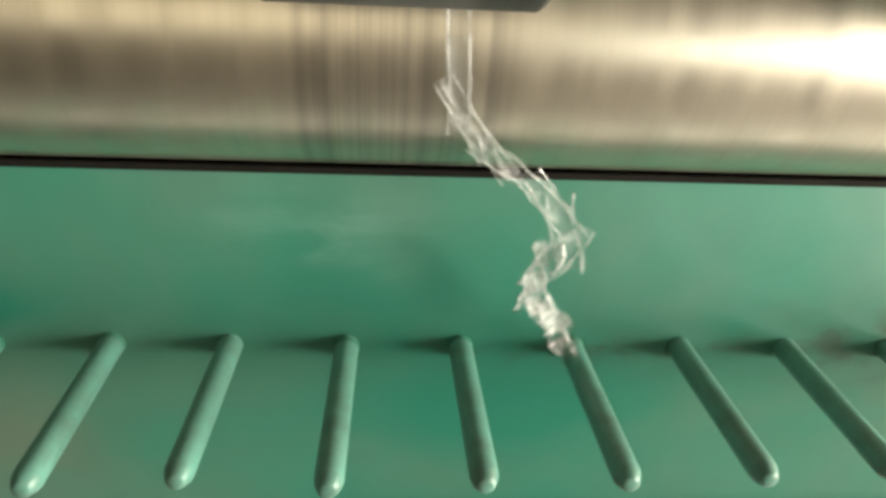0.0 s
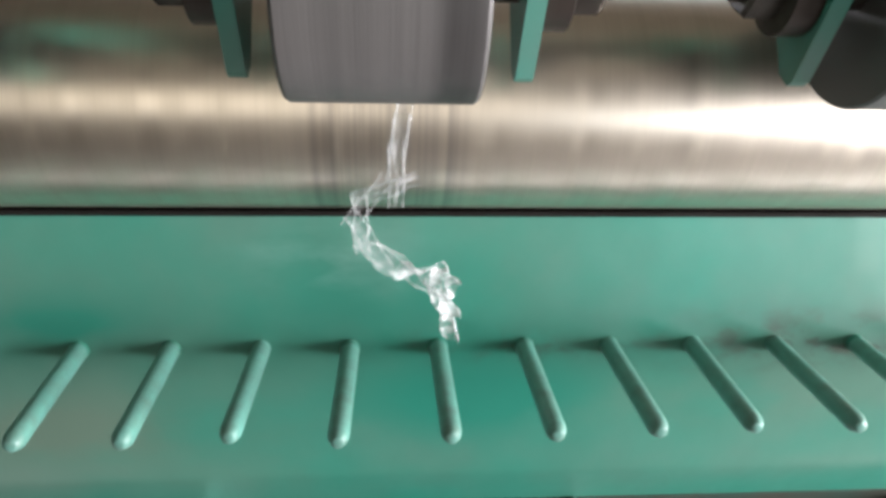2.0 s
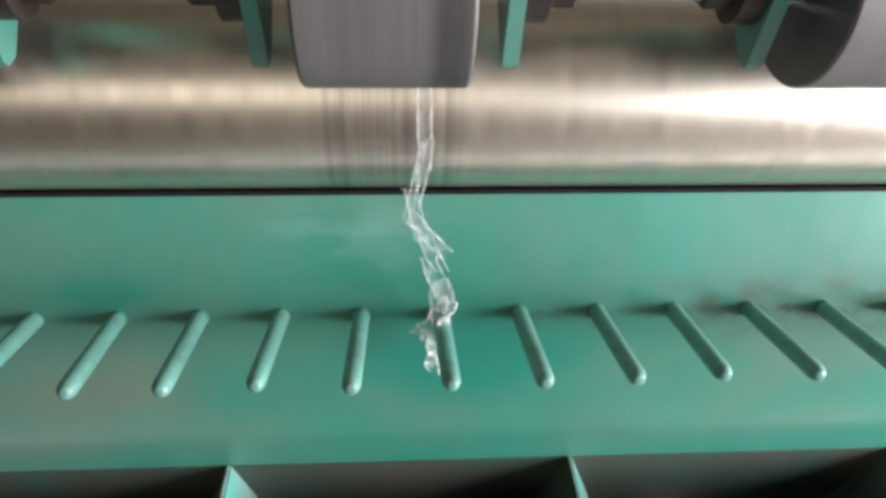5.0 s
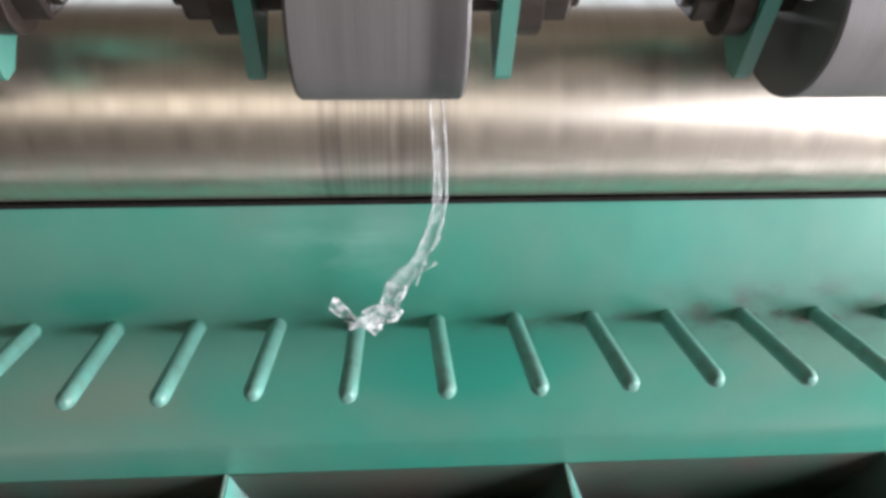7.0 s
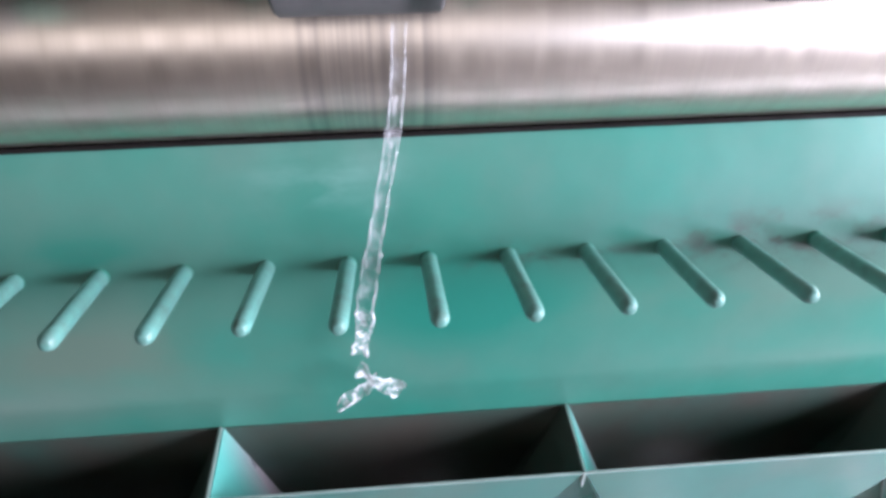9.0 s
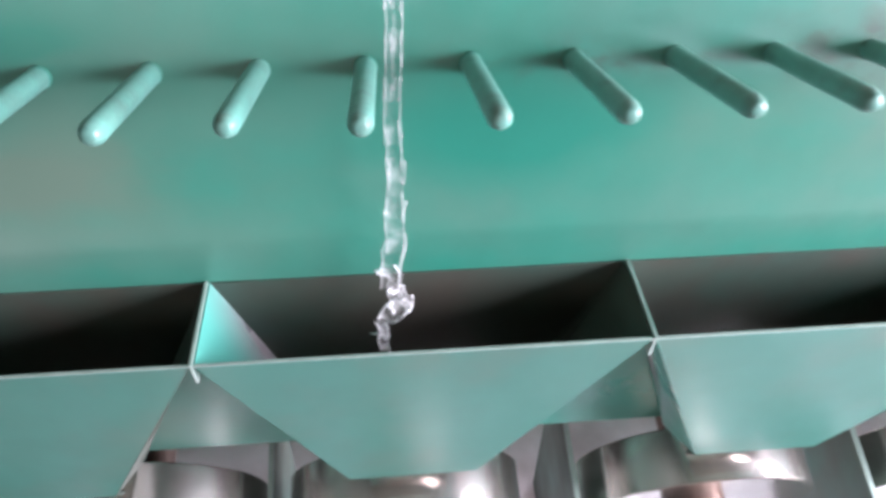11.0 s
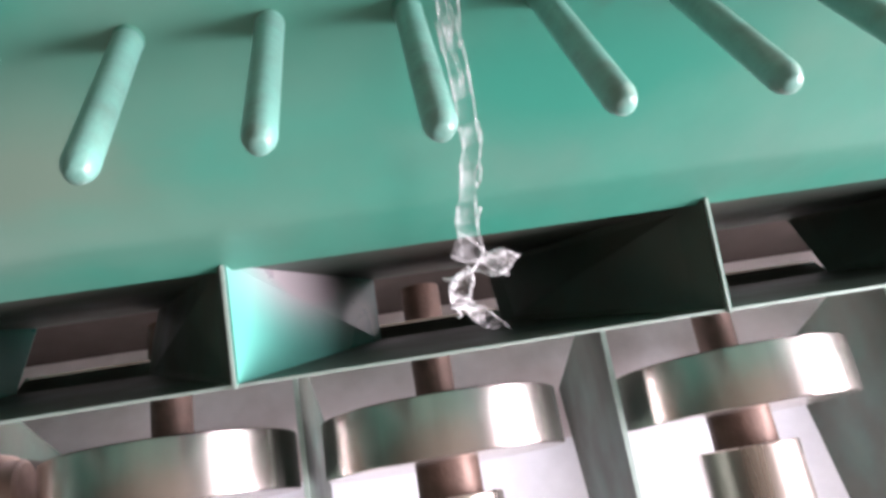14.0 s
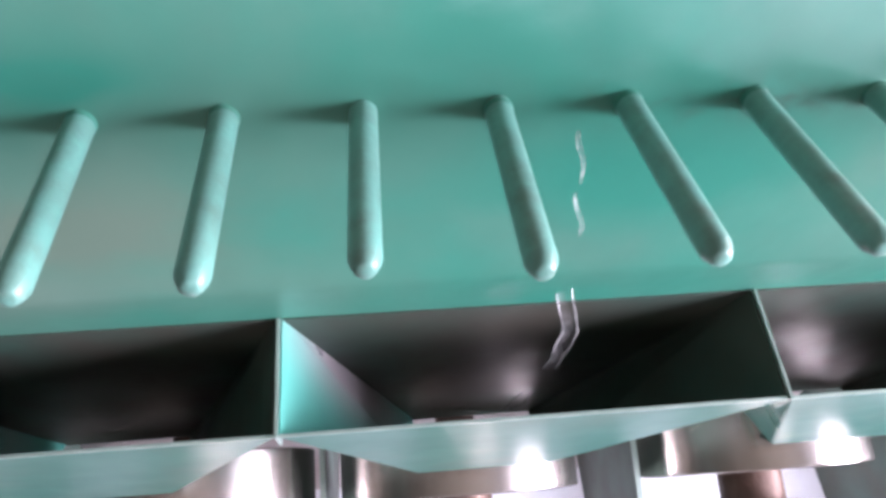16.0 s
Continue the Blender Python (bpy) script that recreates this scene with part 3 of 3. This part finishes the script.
def motions():
    walk(chutes, [(t, pose(0, *HINGE, a, 0, 0)) for t, a in ((0, 0), (11.1, 0), (11.2, 4), (11.3, 8.5), (11.4, 12), (11.5, 14.5), (11.6, 17), (11.7, 20), (11.9, 25), (14.05, 25), (14.2, 20), (14.3, 17), (14.4, 14), (14.5, 11), (14.7, 7.5), (14.85, 4), (15.0, 2.5), (15.2, 2), (16, 2))])
    table = [[] for _ in LINKS]

    def strand(t, *line):
        """One moment of the strip: thirteen places down its length."""
        pts = [plane(*p) for p in line]
        for i, rows in enumerate(table):
            d = (pts[i] - pts[i + 1]).normalized()
            side = Vector((1, 0, 0)) - d * d.x if abs(d.x) < 0.95 else Vector((0, 0, 1)) - d * d.z
            side.normalize()
            m = Matrix((side, d.cross(side), d)).transposed().to_4x4()
            mid = (pts[i] + pts[i + 1]) / 2 + d * (LINK / 2) + Vector((0, -0.0012 * (i % 3), 0))
            rows.append((t, Matrix.Translation(mid) @ m))

    strand(0.0, (-0.015, 1.258), (-0.014, 1.241), (-0.013, 1.225), (-0.005, 1.212), (0.005, 1.200), (0.019, 1.191), (0.031, 1.181), (0.041, 1.169), (0.045, 1.154), (0.035, 1.141), (0.033, 1.128), (0.041, 1.113), (0.049, 1.100))
    strand(0.5, (-0.007, 1.259), (-0.006, 1.238), (-0.018, 1.220), (-0.023, 1.201), (-0.009, 1.186), (0.005, 1.171), (0.011, 1.151), (0.010, 1.130), (0.000, 1.111), (-0.010, 1.093), (-0.019, 1.073), (-0.030, 1.057), (-0.050, 1.051))
    strand(1.0, (-0.021, 1.260), (-0.020, 1.239), (-0.019, 1.217), (-0.015, 1.196), (-0.019, 1.180), (-0.039, 1.172), (-0.052, 1.155), (-0.062, 1.136), (-0.068, 1.116), (-0.065, 1.094), (-0.056, 1.076), (-0.039, 1.063), (-0.019, 1.054))
    strand(1.5, (-0.032, 1.258), (-0.037, 1.241), (-0.040, 1.223), (-0.043, 1.204), (-0.060, 1.196), (-0.069, 1.182), (-0.070, 1.165), (-0.058, 1.151), (-0.044, 1.139), (-0.031, 1.128), (-0.033, 1.109), (-0.035, 1.091), (-0.038, 1.073))
    strand(2.0, (-0.027, 1.259), (-0.030, 1.243), (-0.032, 1.227), (-0.032, 1.210), (-0.046, 1.205), (-0.055, 1.193), (-0.054, 1.178), (-0.046, 1.165), (-0.032, 1.155), (-0.018, 1.147), (-0.003, 1.141), (0.001, 1.125), (0.005, 1.109))
    strand(2.5, (-0.023, 1.260), (-0.025, 1.234), (-0.025, 1.209), (-0.020, 1.184), (-0.008, 1.161), (-0.016, 1.170), (-0.035, 1.181), (-0.047, 1.164), (-0.047, 1.139), (-0.043, 1.113), (-0.041, 1.088), (-0.038, 1.062), (-0.016, 1.048))
    strand(3.0, (-0.015, 1.260), (-0.012, 1.235), (-0.009, 1.210), (-0.004, 1.186), (0.009, 1.165), (0.014, 1.156), (-0.003, 1.174), (-0.021, 1.180), (-0.039, 1.163), (-0.047, 1.140), (-0.040, 1.117), (-0.040, 1.094), (-0.051, 1.071))
    strand(3.5, (-0.017, 1.258), (-0.017, 1.238), (-0.017, 1.219), (-0.026, 1.202), (-0.037, 1.186), (-0.033, 1.180), (-0.014, 1.181), (-0.002, 1.166), (0.005, 1.149), (0.009, 1.130), (0.006, 1.116), (-0.012, 1.111), (-0.030, 1.104))
    strand(6.0, (-0.014, 1.256), (-0.014, 1.235), (-0.014, 1.214), (-0.015, 1.193), (-0.015, 1.172), (-0.017, 1.151), (-0.022, 1.132), (-0.029, 1.116), (-0.024, 1.095), (-0.026, 1.074), (-0.038, 1.059), (-0.033, 1.044), (-0.018, 1.029))
    strand(6.5, (-0.023, 1.254), (-0.025, 1.231), (-0.031, 1.210), (-0.040, 1.189), (-0.048, 1.169), (-0.052, 1.147), (-0.060, 1.136), (-0.077, 1.129), (-0.084, 1.108), (-0.086, 1.085), (-0.083, 1.069), (-0.064, 1.080), (-0.044, 1.090))
    strand(7.0, (-0.002, 1.251), (-0.001, 1.234), (-0.000, 1.218), (-0.000, 1.201), (-0.001, 1.184), (-0.005, 1.168), (-0.010, 1.152), (-0.017, 1.136), (-0.029, 1.125), (-0.037, 1.110), (-0.044, 1.096), (-0.058, 1.090), (-0.072, 1.100))
    strand(7.5, (-0.014, 1.253), (-0.015, 1.231), (-0.018, 1.209), (-0.022, 1.187), (-0.026, 1.165), (-0.029, 1.142), (-0.032, 1.120), (-0.036, 1.099), (-0.040, 1.082), (-0.036, 1.062), (-0.051, 1.046), (-0.043, 1.039), (-0.020, 1.038))
    strand(8.0, (-0.016, 1.252), (-0.017, 1.230), (-0.020, 1.207), (-0.025, 1.185), (-0.030, 1.163), (-0.035, 1.141), (-0.040, 1.119), (-0.044, 1.097), (-0.050, 1.072), (-0.054, 1.045), (-0.058, 1.020), (-0.030, 1.001), (-0.142, 1.006))
    strand(9.7, (-0.017, 1.252), (-0.021, 1.223), (-0.025, 1.194), (-0.029, 1.164), (-0.033, 1.135), (-0.038, 1.106), (-0.042, 1.077), (-0.046, 1.048), (-0.050, 1.018), (-0.054, 0.989), (-0.058, 0.960), (-0.040, 0.940), (-0.070, 0.925))
    strand(10.3, (-0.020, 1.223), (-0.026, 1.186), (-0.033, 1.149), (-0.040, 1.112), (-0.048, 1.075), (-0.055, 1.038), (-0.061, 1.001), (-0.067, 0.964), (-0.058, 0.928), (-0.038, 0.897), (-0.068, 0.905), (-0.095, 0.896), (-0.112, 0.862))
    strand(10.5, (-0.015, 1.218), (-0.020, 1.183), (-0.025, 1.149), (-0.030, 1.114), (-0.035, 1.079), (-0.039, 1.044), (-0.044, 1.009), (-0.048, 0.975), (-0.055, 0.940), (-0.056, 0.907), (-0.043, 0.875), (-0.025, 0.902), (-0.013, 0.869))
    strand(11.0, (-0.043, 1.175), (-0.045, 1.148), (-0.047, 1.121), (-0.048, 1.093), (-0.050, 1.066), (-0.051, 1.038), (-0.050, 1.011), (-0.051, 0.984), (-0.053, 0.956), (-0.057, 0.929), (-0.051, 0.905), (-0.065, 0.882), (-0.063, 0.854))
    strand(11.5, (-0.043, 1.189), (-0.042, 1.159), (-0.040, 1.128), (-0.038, 1.097), (-0.036, 1.066), (-0.038, 1.035), (-0.041, 1.005), (-0.047, 0.975), (-0.056, 0.945), (-0.059, 0.915), (-0.048, 0.886), (-0.072, 0.873), (-0.087, 0.846))
    strand(12.0, (-0.057, 1.186), (-0.056, 1.157), (-0.056, 1.127), (-0.055, 1.097), (-0.051, 1.068), (-0.047, 1.038), (-0.045, 1.009), (-0.042, 0.979), (-0.040, 0.949), (-0.038, 0.920), (-0.040, 0.890), (-0.046, 0.861), (-0.058, 0.834))
    strand(12.5, (-0.040, 1.214), (-0.041, 1.183), (-0.043, 1.152), (-0.045, 1.121), (-0.047, 1.090), (-0.048, 1.060), (-0.048, 1.029), (-0.048, 0.998), (-0.047, 0.967), (-0.043, 0.937), (-0.035, 0.920), (-0.044, 0.891), (-0.046, 0.860))
    strand(13.0, (-0.055, 1.196), (-0.053, 1.166), (-0.050, 1.135), (-0.046, 1.105), (-0.040, 1.075), (-0.034, 1.046), (-0.030, 1.016), (-0.027, 0.985), (-0.025, 0.955), (-0.026, 0.924), (-0.013, 0.913), (-0.040, 0.899), (-0.061, 0.877))
    strand(13.5, (-0.059, 1.166), (-0.057, 1.138), (-0.054, 1.110), (-0.052, 1.082), (-0.048, 1.054), (-0.046, 1.026), (-0.044, 0.998), (-0.045, 0.970), (-0.051, 0.943), (-0.061, 0.918), (-0.068, 0.891), (-0.081, 0.883), (-0.093, 0.908))
    strand(14.0, (-0.056, 1.157), (-0.054, 1.128), (-0.051, 1.099), (-0.049, 1.070), (-0.044, 1.042), (-0.040, 1.013), (-0.040, 0.984), (-0.041, 0.955), (-0.040, 0.928), (-0.022, 0.915), (-0.046, 0.901), (-0.044, 0.874), (-0.022, 0.856))
    strand(14.5, (-0.019, 1.075), (-0.018, 1.045), (-0.018, 1.015), (-0.017, 0.985), (-0.019, 0.955), (-0.025, 0.926), (-0.029, 0.897), (-0.026, 0.868), (-0.028, 0.838), (-0.046, 0.820), (-0.036, 0.806), (-0.056, 0.792), (-0.046, 0.775))
    strand(15.0, (-0.015, 0.953), (-0.011, 0.922), (-0.017, 0.892), (-0.046, 0.755), (-0.036, 0.748), (-0.056, 0.741), (-0.046, 0.733), (-0.036, 0.726), (-0.057, 0.719), (-0.046, 0.712), (-0.036, 0.704), (-0.057, 0.697), (-0.045, 0.690))
    strand(15.5, (-0.022, 0.959), (-0.016, 0.929), (-0.023, 0.897), (-0.046, 0.755), (-0.036, 0.748), (-0.056, 0.741), (-0.046, 0.733), (-0.036, 0.726), (-0.057, 0.719), (-0.046, 0.712), (-0.036, 0.704), (-0.057, 0.697), (-0.045, 0.690))
    strand(16.0, (-0.019, 0.955), (-0.010, 0.919), (-0.017, 0.879), (-0.046, 0.755), (-0.036, 0.748), (-0.056, 0.741), (-0.046, 0.733), (-0.036, 0.726), (-0.057, 0.719), (-0.046, 0.712), (-0.036, 0.704), (-0.057, 0.697), (-0.045, 0.690))
    for ob, rows in zip(LINKS, table):
        walk(ob, rows)
    # the threads hang with the strip until it tears off, then cling to the apron
    ends = (((14.5, -0.0145, 1.060), (15, 0.000, 1.060), (15.5, -0.017, 1.050), (16, -0.025, 1.055)),
            ((14.5, -0.0130, 1.010), (15, 0.006, 1.010), (15.5, -0.0145, 0.990), (16, -0.016, 1.005)))
    for ob, rows, rest in zip(THREADS, table[2:4], ends):
        walk(ob, [r for r in rows if r[0] <= 14] + [(t, pose(x - 0.006, 0.085, z + 0.02, 0, -14, 6)) for t, x, z in rest])


motions()
